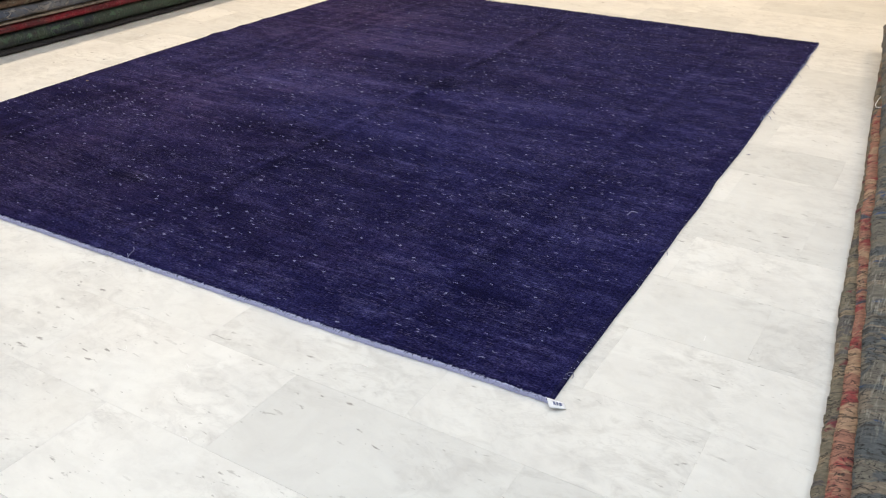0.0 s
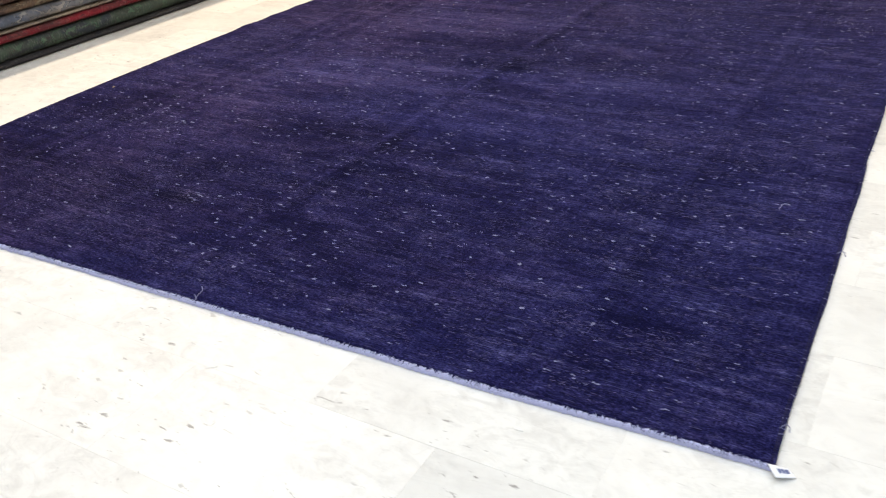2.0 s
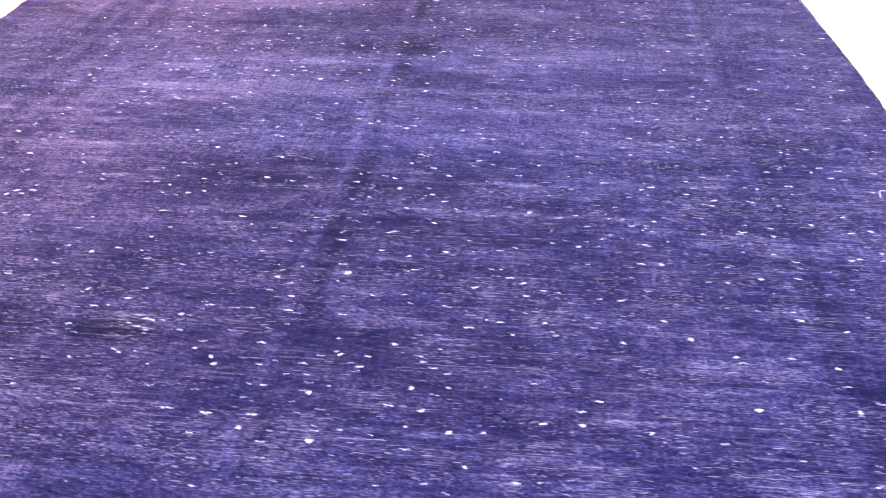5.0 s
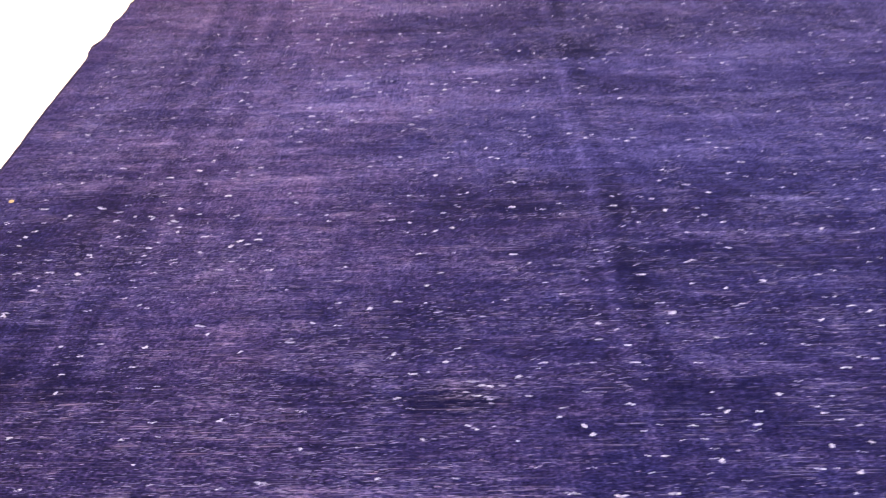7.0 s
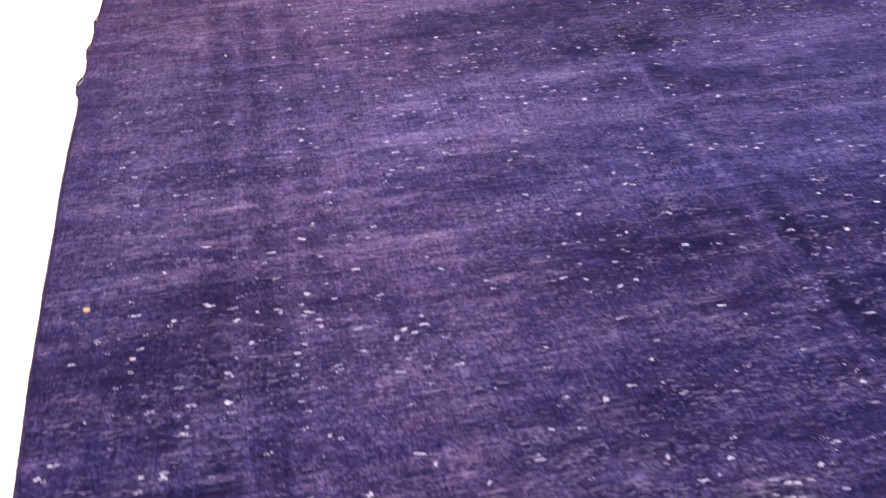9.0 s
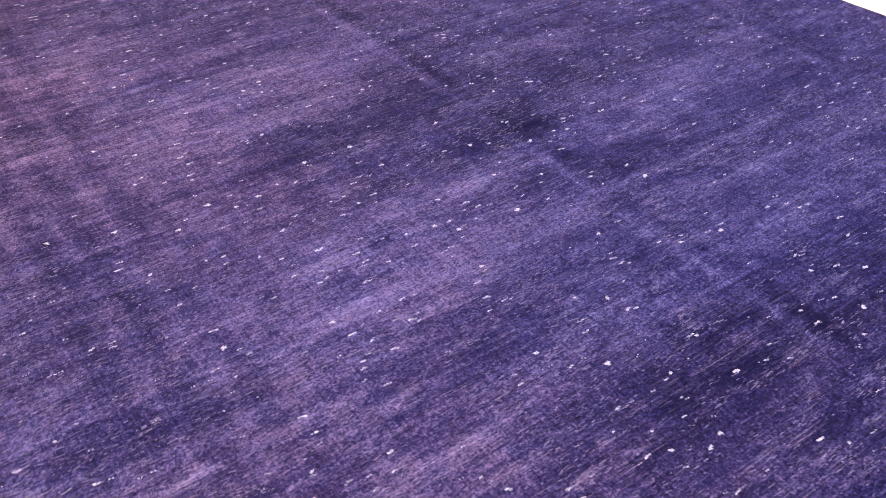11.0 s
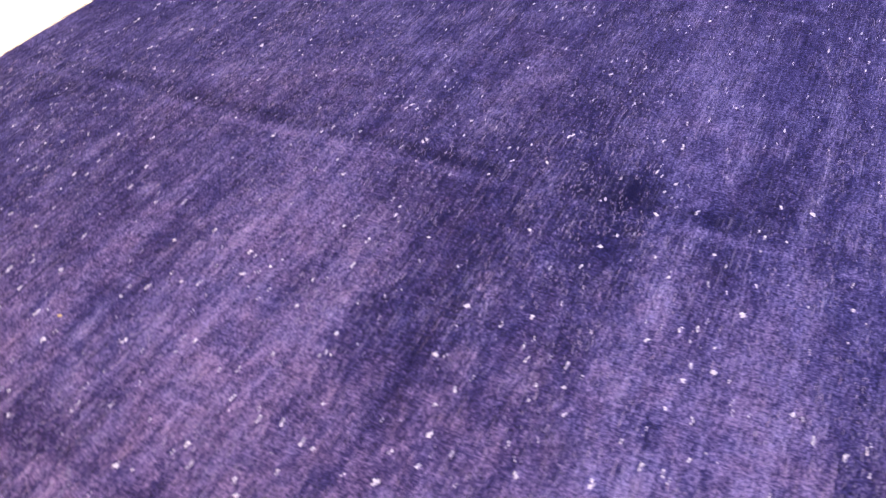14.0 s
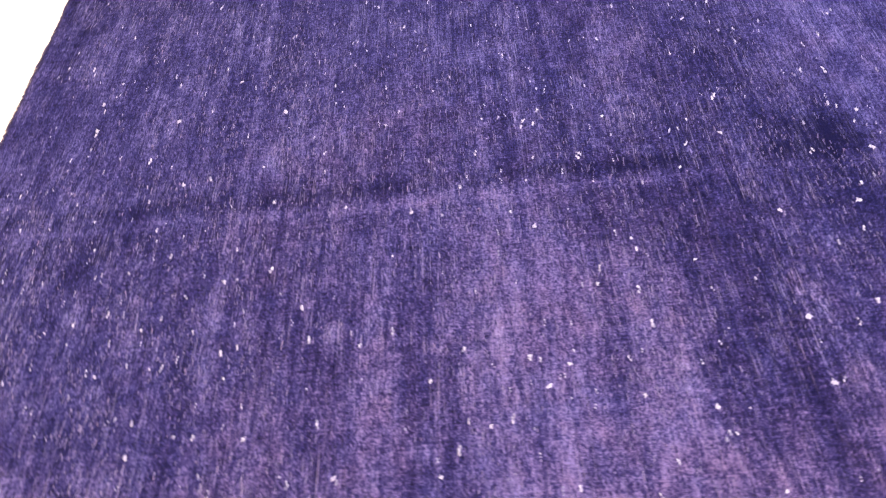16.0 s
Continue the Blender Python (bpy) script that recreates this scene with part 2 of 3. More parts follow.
    warmth = k.calc("MULTIPLY_ADD", k.calc("SUBTRACT", k.noise((0.9, 1.1, 1), 4, 0.6, (8, 2, 0), 0.4), 0.5), 1.5, k.ramp(x, -0.7, -2.7, 0.18, 0.64))
    warmth = k.calc("MULTIPLY_ADD", k.calc("SUBTRACT", k.noise((16, 24, 1), 3, 0.6, (5, 9, 0)), 0.5), 1.0, warmth)
    colour = k.mix(1.0, colour, k.mix(k.ramp(warmth, 0.0, 1.0), (0.86, 0.98, 1.18, 1), (1.16, 0.99, 0.98, 1)), "MULTIPLY")
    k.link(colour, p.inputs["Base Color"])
    p.inputs["Specular IOR Level"].default_value = 0.04
    height = k.calc("ADD", knots, k.calc("ADD", k.calc("ADD", dash, weft), k.calc("MULTIPLY", streak, 0.3)))
    k.bump(height, 0.5, 0.004, p)
    return m


PILE = overdyed_pile()


def yarn(name, colour, ribs=500.0):
    m, nt, p = nodes_of(name, 0.9)
    k = Net(nt)
    n = k.noise((ribs, ribs * 0.2, ribs), 2, 0.6)
    k.link(k.mix(n, tuple(c * 0.6 for c in colour) + (1,), tuple(min(1, c * 1.35) for c in colour) + (1,)), p.inputs["Base Color"])
    k.bump(n, 0.5, 0.002, p)
    return m


def cotton():
    """Undyed cotton showing through; some knots took a little of the dye."""
    m, nt, p = nodes_of("undyed_cotton", 0.9)
    k = Net(nt)
    fibre = k.ramp(k.noise((420, 520, 420), 3, 0.65), 0.36, 0.62, 0.35, 1.0)
    tuft = k.mix(k.ramp(k.island(), 0.05, 0.8), (0.12, 0.125, 0.235, 1), (0.285, 0.295, 0.465, 1))
    k.link(k.mix(fibre, (0.05, 0.047, 0.12, 1), tuft), p.inputs["Base Color"])
    return m


KNOT, EDGING, SELVEDGE = cotton(), yarn("pale_lavender_cotton", (0.46, 0.47, 0.72)), yarn("dark_indigo_wool", (0.02, 0.017, 0.075))


def yarn_ends():
    """Faded yarn: from dye colour to pale lavender, strand by strand."""
    m, nt, p = nodes_of("faded_yarn", 0.9)
    k = Net(nt)
    pale = k.mix(k.ramp(k.noise((55, 80, 1), 3, 0.6, (2, 2, 0)), 0.5, 0.7), (0.105, 0.097, 0.205, 1), (0.128, 0.096, 0.188, 1))
    k.link(k.mix(k.calc("POWER", k.island(), 1.8), (0.028, 0.026, 0.086, 1), pale), p.inputs["Base Color"])
    p.inputs["Specular IOR Level"].default_value = 0.1
    return m


OCHRE = yarn("ochre_wool", (0.21, 0.165, 0.10))
CLOTH = plain("white_label_cloth", (0.8, 0.82, 0.88), 0.6, 0.03, 80)
INK = plain("blue_label_ink", (0.13, 0.16, 0.32), 0.6)


def old_rug(name, field, second, third, scale=(9, 5, 9)):
    """Worn pile of an older patterned rug: field colour with faded motifs and bare streaks."""
    m, nt, p = nodes_of(name, 0.95)
    k = Net(nt)
    a = k.ramp(k.noise(scale, 4, 0.6, (1, 1, 0), 0.8), 0.45, 0.58)
    motif = k.noise(tuple(v * 2.6 for v in scale), 3, 0.6, (4, 2, 0), 1.4)
    b = k.ramp(motif, 0.56, 0.62)
    outline = k.ramp(k.calc("ABSOLUTE", k.calc("SUBTRACT", motif, 0.56)), 0.022, 0.006)
    c = k.ramp(k.noise((25, 130, 60), 3, 0.7, (0, 3, 1)), 0.5, 0.75)
    grime = k.noise((4, 7, 7), 4, 0.65, (7, 7, 2))
    col = k.mix(a, (*field, 1), (*second, 1))
    col = k.mix(b, col, (*third, 1))
    col = k.mix(k.calc("MULTIPLY", outline, 0.75), col, (0.035, 0.03, 0.03, 1))
    col = k.mix(k.calc("MULTIPLY", c, 0.3), col, (0.40, 0.38, 0.34, 1))
    col = k.mix(k.ramp(grime, 0.35, 0.65, 0.45, 0.0), col, (0.05, 0.045, 0.045, 1))
    k.link(col, p.inputs["Base Color"])
    p.inputs["Specular IOR Level"].default_value = 0.1
    rows = k.bump(k.noise((12, 75, 12), 3, 0.55, (0, 0, 3), 0.6), 0.6, 0.012, p)
    k.bump(k.noise((140, 260, 140), 3, 0.6), 0.7, 0.006, p, rows)
    return m


# ---- mesh helpers ----
def mesh_of(name, verts, faces, material, smooth=False):
    me = bpy.data.meshes.new(name)
    me.from_pydata([tuple(map(float, v)) for v in verts], [], [tuple(map(int, f)) for f in faces])
    me.materials.append(material)
    if smooth:
        me.polygons.foreach_set("use_smooth", [True] * len(me.polygons))
    me.update()
    return me


def part(name, me, parent, label=""):
    ob = new(name, me)
    ob.parent = parent
    return tagged(ob, label)


def box_mesh(name, lo, hi, material, bevel=0.0):
    bm = bmesh.new()
    bmesh.ops.create_cube(bm, size=1.0)
    for v in bm.verts:
        v.co = Vector([lo[n] + (v.co[n] + 0.5) * (hi[n] - lo[n]) for n in range(3)])
    if bevel:
        bmesh.ops.bevel(bm, geom=bm.edges[:], offset=bevel, segments=2, affect="EDGES")
    me = bpy.data.meshes.new(name)
    bm.to_mesh(me)
    bm.free()
    me.materials.append(material)
    return me


def structure(name, lo, hi, material, label):
    return tagged(new(name, box_mesh(name, lo, hi, material)), label, kind="structure")


# ---- the room ----
X0, X1, Y0, Y1 = *ROOM_X, *ROOM_Y
floor = structure("floor", (X0, Y0, -0.12), (X1, Y1, -0.0005), GROUT, "white marble tile floor with tight grey joints")
structure("ceiling", (X0, Y0, ROOM_Z), (X1, Y1, ROOM_Z + 0.15), PAINT, "plain white painted ceiling")
structure("wall_west", (X0 - 0.15, Y0, 0), (X0, Y1, ROOM_Z), PAINT, "plain white painted wall")
structure("wall_east", (X1, Y0, 0), (X1 + 0.15, Y1, ROOM_Z), PAINT, "plain white painted wall")
structure("wall_south", (X0, Y0 - 0.15, 0), (X1, Y0, ROOM_Z), PAINT, "plain white painted wall")
structure("wall_north", (X0, Y1, 0), (X1, Y1 + 0.15, ROOM_Z), PAINT, "plain white painted wall")

# ---- the overdyed rug ----
WIDE, LONG, THICK = 2.98, 3.69, 0.010
rug = tagged(new("overdyed_rug"), "large indigo violet overdyed wool rug lying on marble tiles", "rug")


def wob(s, seed, scale=1.0):
    return noise.noise(Vector((s * scale, seed * 7.3, 0.4)))


def edge_left(y):
    bumps = sum(a * math.exp(-(((y - c) / w) ** 2)) for c, a, w in ((2.03, 0.017, 0.04), (2.25, 0.009, 0.035), (2.45, 0.010, 0.04)))
    return -2.972 + 0.0195 * max(0.0, 2.5 - y) ** 2 - 0.004 * max(0.0, y - 2.5) + 0.003 * wob(y, 1, 1.7) + 0.003 * wob(y, 2, 9) - bumps


def edge_right(y):
    """Pulls in towards the far corner, wavy."""
    return 0.013 - 0.0165 * y - 0.012 * max(0.0, y - 2.9) + 0.008 * wob(y, 3, 2.6) * min(1, max(0, y)) + 0.003 * wob(y, 4, 8)


def edge_near(x):
    return -0.015 + 0.0235 * x + 0.007 * wob(x, 5, 2.2) + 0.0025 * wob(x, 6, 14)


def edge_far(x):
    return LONG - 0.004 + 0.022 * x + 0.006 * wob(x, 7, 2.0) + 0.003 * wob(x, 8, 12)


def side_left(s):
    y = edge_near(-2.88) + s * (edge_far(-2.97) - edge_near(-2.88))
    return edge_left(y), y, -1, 0


def side_right(s):
    y = edge_near(0) + s * (edge_far(-0.05) - edge_near(0))
    return edge_right(y), y, 1, 0


def end_near(s):
    x = edge_left(-0.08) + s * (edge_right(0) - edge_left(-0.08))
    return x, edge_near(x), 0, -1


def end_far(s):
    x = edge_left(LONG) + s * (edge_right(LONG) - edge_left(LONG))
    return x, edge_far(x), 0, 1


def relief(x, y):
    """Height of the pile's top over the floor: low waves, crease ridges, lifted edge ripples."""
    h = THICK + 0.0018 * noise.noise(Vector((x * 2.1, y * 1.6, 2.2))) + 0.0012 * noise.noise(Vector((x * 9, y * 7, 5)))
    for cx, up in zip(CREASES, (0.0016, 0.0014, 0.001, 0.001, 0.001)):
        d = x - cx - 0.02 * wob(y, cx, 1.4)
        h += up * (0.6 + 0.6 * wob(y, cx + 9, 1.3)) * math.exp(-((d / 0.035) ** 2))
        h -= 0.5 * up * math.exp(-(((d - 0.05) / 0.03) ** 2))
    for cy, up in ((1.84, 0.003), (2.8, 0.002), (0.90, 0.002)):
        h += up * (0.4 + 0.8 * wob(x, cy, 1.1)) * math.exp(-(((y - cy) / 0.04) ** 2))
    side, east = max(0.0, x - edge_left(y)), max(0.0, edge_right(y) - x)
    h += math.exp(-side / 0.07) * sum(a * math.exp(-(((y - c) / w) ** 2)) for c, a, w in ((2.06, 0.009, 0.05), (2.27, 0.005, 0.05), (2.47, 0.006, 0.05), (2.95, 0.004, 0.1)))
    h += 0.004 * math.exp(-side / 0.06) * max(0, wob(y, 12, 3.4)) + 0.004 * math.exp(-east / 0.05) * max(0, wob(y, 13, 3.0))
    return max(0.006, h)


def rug_pile():
    nx, ny = 260, 340
    verts, faces = [], []
    for j in range(ny + 1):
        v = j / ny
        for i in range(nx + 1):
            u = i / nx
            ymid = edge_near(-1.5) + v * (edge_far(-1.5) - edge_near(-1.5))
            xl, xr = edge_left(ymid), edge_right(ymid)
            x = xl + u * (xr - xl)
            y = edge_near(x) + v * (edge_far(x) - edge_near(x))
            rim = min(u * WIDE, (1 - u) * WIDE, v * LONG, (1 - v) * LONG)
            verts.append((x, y, 0.003 + (relief(x, y) - 0.003) * min(1, 0.35 + rim / 0.014)))
    row = nx + 1
    for j in range(ny):
        for i in range(nx):
            a = j * row + i
            faces.append((a, a + 1, a + row + 1, a + row))
    ring = [*range(row), *(j * row + nx for j in range(1, ny + 1)), *(ny * row + i for i in range(nx - 1, -1, -1)), *(j * row for j in range(ny - 1, 0, -1))]
    base = len(verts)
    verts += [(verts[r][0], verts[r][1], 0.0005) for r in ring]
    for n in range(len(ring)):
        o = (n + 1) % len(ring)
        faces.append((ring[n], base + n, base + o, ring[o]))
    return mesh_of("pile", verts, faces, PILE, True)


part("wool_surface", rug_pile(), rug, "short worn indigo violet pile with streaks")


def strip(name, point, count, across, material):
    """A ribbon along point(s), s from 0 to 1; across: the offsets and heights of its cross section."""
    verts, faces, w = [], [], len(across)
    for n in range(count + 1):
        x, y, nx, ny = point(n / count)
        verts += [(x + nx * a, y + ny * a, z) for a, z in across]
    for n in range(count):
        for i in range(w - 1):
            a = n * w + i
            faces.append((a, a + w, a + w + 1, a + 1))
    return mesh_of(name, verts, faces, material, True)


def stitched_binding():
    """Overcast end: many slanting stitches over a cord, uneven in length."""
    vs, fs, count = [], [], 760
    for n in range(count):
        x, y = end_near((n + 0.5) / count)[:2]
        w = WIDE / count * 0.62
        reach, up, lean = random.uniform(0.003, 0.0065) * min(1.0, 0.45 - x / 0.7), random.uniform(-0.0012, 0.0008), random.uniform(-0.0015, 0.0025)
        b = len(vs)
        for dy, h, dx in ((random.uniform(0.002, 0.0095), 0.0108 + up, lean), (0.0, 0.0100 + up, lean * 0.5), (-reach * 0.6, 0.0065 + up, 0.0), (-reach, 0.0006, -lean)):
            vs += [(x + dx - w, y + dy, h), (x + dx, y + dy, h + 0.0007), (x + dx + w, y + dy, h)]
        for r in range(3):
            for c in range(2):
                a = b + r * 3 + c
                fs.append((a, a + 3, a + 4, a + 1))
    return mesh_of("end_binding", vs, fs, EDGING)


part("end_binding", stitched_binding(), rug, "pale lavender cotton end binding")
part("selvedge", strip("selvedge", side_right, 300,
                       ((-0.003, 0.0088), (0.0005, 0.0088), (0.003, 0.006), (0.004, 0.0005)), PILE), rug, "dark indigo overcast selvedge")
part("selvedge", strip("selvedge", side_left, 300,
                       ((-0.003, 0.0088), (0.0005, 0.0088), (0.003, 0.006), (0.004, 0.0005)), PILE), rug, "dark indigo overcast selvedge")


def edge_tufts(name, point, count, reach, material, rise):
    """Short wool ends along an edge."""
    vs, fs = [], []
    for n in range(count):
        x, y, nx, ny = point((n + random.random()) / count)
        w, r, a = random.uniform(0.0012, 0.0028), reach * random.uniform(0.3, 1.0), random.uniform(-0.5, 0.5)
        tx, ty = -ny, nx
        dx, dy = nx + a * tx, ny + a * ty
        b = len(vs)
        vs += [(x - nx * 0.006 - tx * w, y - ny * 0.006 - ty * w, rise + 0.001), (x - nx * 0.006 + tx * w, y - ny * 0.006 + ty * w, rise + 0.001),
               (x - nx * 0.003, y - ny * 0.003, rise + 0.003), (x + dx * r, y + dy * r, rise * random.uniform(0.6, 1.1))]
        fs += [(b, b + 2, b + 3), (b + 2, b + 1, b + 3)]
    return mesh_of(name, vs, fs, material)


tagged(part("edge_fuzz", edge_tufts("edge_fuzz", lambda s: (end_near(s)[0], end_near(s)[1] + 0.004, 0, -1), 1500, 0.010, PILE, 0.0105), rug, "ragged indigo wool ends"), kind="stuff")
tagged(part("edge_fuzz", edge_tufts("edge_fuzz", side_right, 900, 0.009, SELVEDGE, 0.008), rug, "ragged indigo wool ends"), kind="stuff")
tagged(part("edge_fuzz", edge_tufts("edge_fuzz", side_left, 900, 0.009, SELVEDGE, 0.008), rug, "ragged indigo wool ends"), kind="stuff")
tagged(part("edge_fuzz", edge_tufts("edge_fuzz", end_far, 700, 0.010, SELVEDGE, 0.008), rug, "ragged indigo wool ends"), kind="stuff")


tagged(part("raw_edge", edge_tufts("raw_edge", lambda s: side_right(0.02 + 0.58 * s), 70, 0.008, EDGING, 0.007), rug, "pale frayed cotton edge"), kind="stuff")
tagged(part("raw_edge", edge_tufts("raw_edge", lambda s: side_right(0.60 + 0.39 * s), 420, 0.012, EDGING, 0.007), rug, "pale frayed cotton edge"), kind="stuff")


def knot_faces(verts, faces, x, y, lx, ly, turn, up, lobes=6):
    """One small domed tuft with a ragged outline."""
    base, c, s = len(verts), math.cos(turn), math.sin(turn)
    z = relief(x, y) + up
    for n in range(lobes):
        a = n * math.tau / lobes
        ragged = random.uniform(0.65, 1.35) if lobes == 6 else random.choice((0.55, 0.8, 1.1, 1.45))
        px, py = lx * math.cos(a) * ragged, ly * math.sin(a) * ragged
        verts.append((x + c * px - s * py, y + s * px + c * py, z - 0.0010))
    verts.append((x, y, z + 0.0012))
    faces += [(base + n, base + (n + 1) % lobes, base + lobes) for n in range(lobes)]


# Larger white knots that stand out singly.
random.seed(11)
KNOTS_NEAR_END = (
    (-2.534, 0.305), (-2.495, 0.407), (-2.369, 0.526), (-2.343, 0.298), (-2.261, 0.561), (-2.188, 0.509), (-2.188, 0.336), (-2.046, 0.033),
    (-2.043, 0.271), (-1.932, 0.031), (-1.915, 0.208), (-1.905, 0.497), (-1.847, 0.288), (-1.811, 0.474), (-1.683, 0.432), (-1.581, 0.314),
    (-1.570, 0.295), (-1.477, 0.141), (-1.378, 0.236), (-1.351, 0.123), (-1.344, 0.341), (-1.315, 0.526), (-1.246, 0.379), (-1.199, 0.263),
    (-1.196, 0.169), (-1.193, 0.348), (-1.175, 0.209), (-1.135, 0.270), (-1.122, 0.162), (-1.110, 0.571), (-1.090, 0.090), (-1.079, 0.469),
    (-1.065, 0.168), (-1.026, 0.427), (-0.970, 0.069), (-0.964, 0.468), (-0.900, 0.198), (-0.819, 0.422), (-0.814, 0.553), (-0.786, 0.192),
    (-0.691, 0.443), (-0.615, 0.401), (-0.600, 0.264), (-0.471, 0.520), (-0.437, 0.384), (-0.429, 0.273), (-0.211, 0.383),
)
KNOTS_FRONT = (
    (-2.875, 0.665), (-2.815, 0.769), (-2.748, 0.905), (-2.681, 0.627), (-2.680, 0.991), (-2.579, 0.762), (-2.537, 0.899), (-2.524, 0.979),
    (-2.481, 0.968), (-2.458, 0.825), (-2.440, 0.982), (-2.429, 1.012), (-2.419, 0.654), (-2.409, 0.913), (-2.278, 0.850), (-2.261, 0.871),
    (-2.224, 0.898), (-2.183, 1.068), (-2.083, 0.970), (-2.066, 0.588), (-1.958, 0.629), (-1.894, 0.929), (-1.850, 0.700), (-1.835, 0.897),
    (-1.798, 0.908), (-1.763, 1.054), (-1.663, 0.989), (-1.639, 0.771), (-1.524, 0.573), (-1.390, 0.912), (-1.381, 0.601), (-1.323, 0.960),
    (-1.310, 1.090), (-1.260, 0.673), (-1.211, 1.033), (-1.181, 0.696), (-1.005, 0.876), (-0.894, 0.744), (-0.739, 1.004), (-0.722, 0.860),
    (-0.720, 0.688), (-0.592, 0.635), (-0.523, 0.653), (-0.465, 0.819), (-0.462, 1.029), (-0.371, 0.875), (-0.281, 0.616), (-0.248, 0.769),
)
KNOTS_MIDDLE = (
    (-2.703, 1.139), (-2.446, 2.058), (-2.434, 1.871), (-2.427, 1.188), (-2.399, 1.234), (-2.399, 1.580), (-2.392, 1.119), (-2.328, 1.984),
    (-2.321, 1.847), (-2.237, 2.038), (-2.224, 1.794), (-2.197, 1.527), (-2.186, 1.993), (-2.159, 1.645), (-2.125, 2.002), (-2.069, 2.021),
    (-2.045, 1.686), (-1.965, 1.886), (-1.951, 1.844), (-1.929, 1.234), (-1.858, 1.498), (-1.857, 1.672), (-1.839, 1.138), (-1.821, 1.950),
    (-1.821, 1.629), (-1.793, 1.750), (-1.765, 1.640), (-1.713, 1.271), (-1.667, 1.613), (-1.651, 1.094), (-1.624, 1.757), (-1.599, 1.326),
    (-1.596, 2.043), (-1.589, 1.901), (-1.581, 1.439), (-1.528, 1.694), (-1.457, 1.314), (-1.453, 1.828), (-1.453, 1.944), (-1.438, 1.577),
    (-1.353, 1.292), (-1.337, 1.818), (-1.333, 1.545), (-1.207, 1.837), (-0.994, 1.765), (-0.362, 1.232), (-0.311, 1.127),
)
KNOTS_FAR = (
    (-2.580, 2.100), (-2.377, 2.420), (-2.375, 2.652), (-2.344, 2.216), (-2.299, 2.343), (-2.224, 2.156), (-2.223, 2.730), (-2.079, 2.676),
    (-2.068, 2.838), (-2.002, 3.176), (-1.998, 2.596), (-1.996, 2.252), (-1.987, 2.987), (-1.971, 2.070), (-1.967, 2.354), (-1.935, 2.500),
    (-1.906, 2.688), (-1.895, 2.462), (-1.876, 2.525), (-1.844, 2.067), (-1.838, 3.266), (-1.821, 2.808), (-1.744, 3.204), (-1.733, 2.394),
    (-1.727, 2.914), (-1.698, 2.218), (-1.646, 3.068), (-1.632, 2.318), (-1.579, 2.489), (-1.511, 2.719), (-1.478, 2.848), (-1.458, 2.194),
    (-1.452, 3.363), (-1.444, 2.995), (-1.386, 2.379), (-1.366, 2.094), (-1.364, 3.195), (-1.333, 3.029), (-1.276, 2.316), (-1.266, 2.481),
    (-1.236, 2.773), (-1.151, 3.001), (-1.149, 3.434), (-1.146, 3.244), (-1.139, 2.887), (-1.018, 3.118), (-0.973, 3.414), (-0.950, 2.081),
)
for kx, ky in (*KNOTS_NEAR_END, *KNOTS_FRONT, *KNOTS_MIDDLE, *KNOTS_FAR):
    vs, fs = [], []
    size = random.uniform(0.7, 1.3)
    knot_faces(vs, fs, kx, ky, 0.0052 * size, 0.0035 * size, random.uniform(-0.6, 0.6), 0.0016, 11)
    part("white_knot", mesh_of("white_knot", vs, fs, KNOT), rug)


def scatter_knots():
    vs, fs = [], []
    for _ in range(2500):
        x, y = random.uniform(-WIDE + 0.10, -0.06), random.uniform(0.0, LONG - 0.09)
        if noise.noise(Vector((x * 1.7, y * 1.7, 8))) < random.uniform(-0.7, 0.25):
            continue
        size = random.choice((0.4, 0.45, 0.5, 0.6, 0.7, 0.9))
        for twin in range(random.choice((1, 2, 2, 3))):
            knot_faces(vs, fs, x + twin * 0.0055, y + random.uniform(-0.002, 0.002), 0.0056 * size, 0.0030 * size, random.uniform(-0.2, 0.2), 0.0008)
    for cx, cy, rx, ry, count in ((-1.745, 0.395, 0.06, 0.045, 12), (-2.41, 0.97, 0.05, 0.07, 7), (-1.46, 1.84, 0.13, 0.08, 6), (-1.24, 2.27, 0.3, 0.2, 12), (-0.5, 1.5, 0.4, 0.5, 40)):
        for _ in range(count):
            size = random.uniform(0.7, 1.15)
            knot_faces(vs, fs, random.gauss(cx, rx * 0.6), random.gauss(cy, ry * 0.6), 0.0075 * size, 0.0026 * size, random.uniform(-0.3, 0.1), 0.001)
    return mesh_of("knot_scatter", vs, fs, KNOT)


tagged(part("knot_scatter", scatter_knots(), rug, "scattered small undyed white cotton knots"), kind="stuff")
STRAND = yarn_ends()


def worn_strands():
    """Short ends of worn yarn lying along the weft, thickest where the pile is rubbed."""
    vs, fs = [], []
    for _ in range(130000):
        x, y = random.uniform(-WIDE + 0.10, -0.07), random.uniform(0.0, LONG - 0.09)
        rubbed = noise.noise(Vector((x * 9, y * 13, 3))) + 0.9 * noise.noise(Vector((x * 1.2, y * 4.5, 6))) + 0.5 * noise.noise(Vector((x * 3, y * 45, 9)))
        if rubbed < random.uniform(-0.35, 0.75):
            continue
        half, w, a = 0.0020 + min(0.009, random.expovariate(420.0)), random.uniform(0.00035, 0.0008), random.gauss(0, 0.10)
        c, sn = math.cos(a), math.sin(a)
        z, b = relief(x, y) + 0.0005, len(vs)
        for px, py, up in ((-half, -w, 0.0), (half, -w, 0.0005), (half * 0.8, w, 0.0008), (-half * 0.8, w, 0.0003)):
            vs.append((x + c * px - sn * py, y + sn * px + c * py, z + up))
        fs.append((b, b + 1, b + 2, b + 3))
    return mesh_of("worn_strand", vs, fs, STRAND)


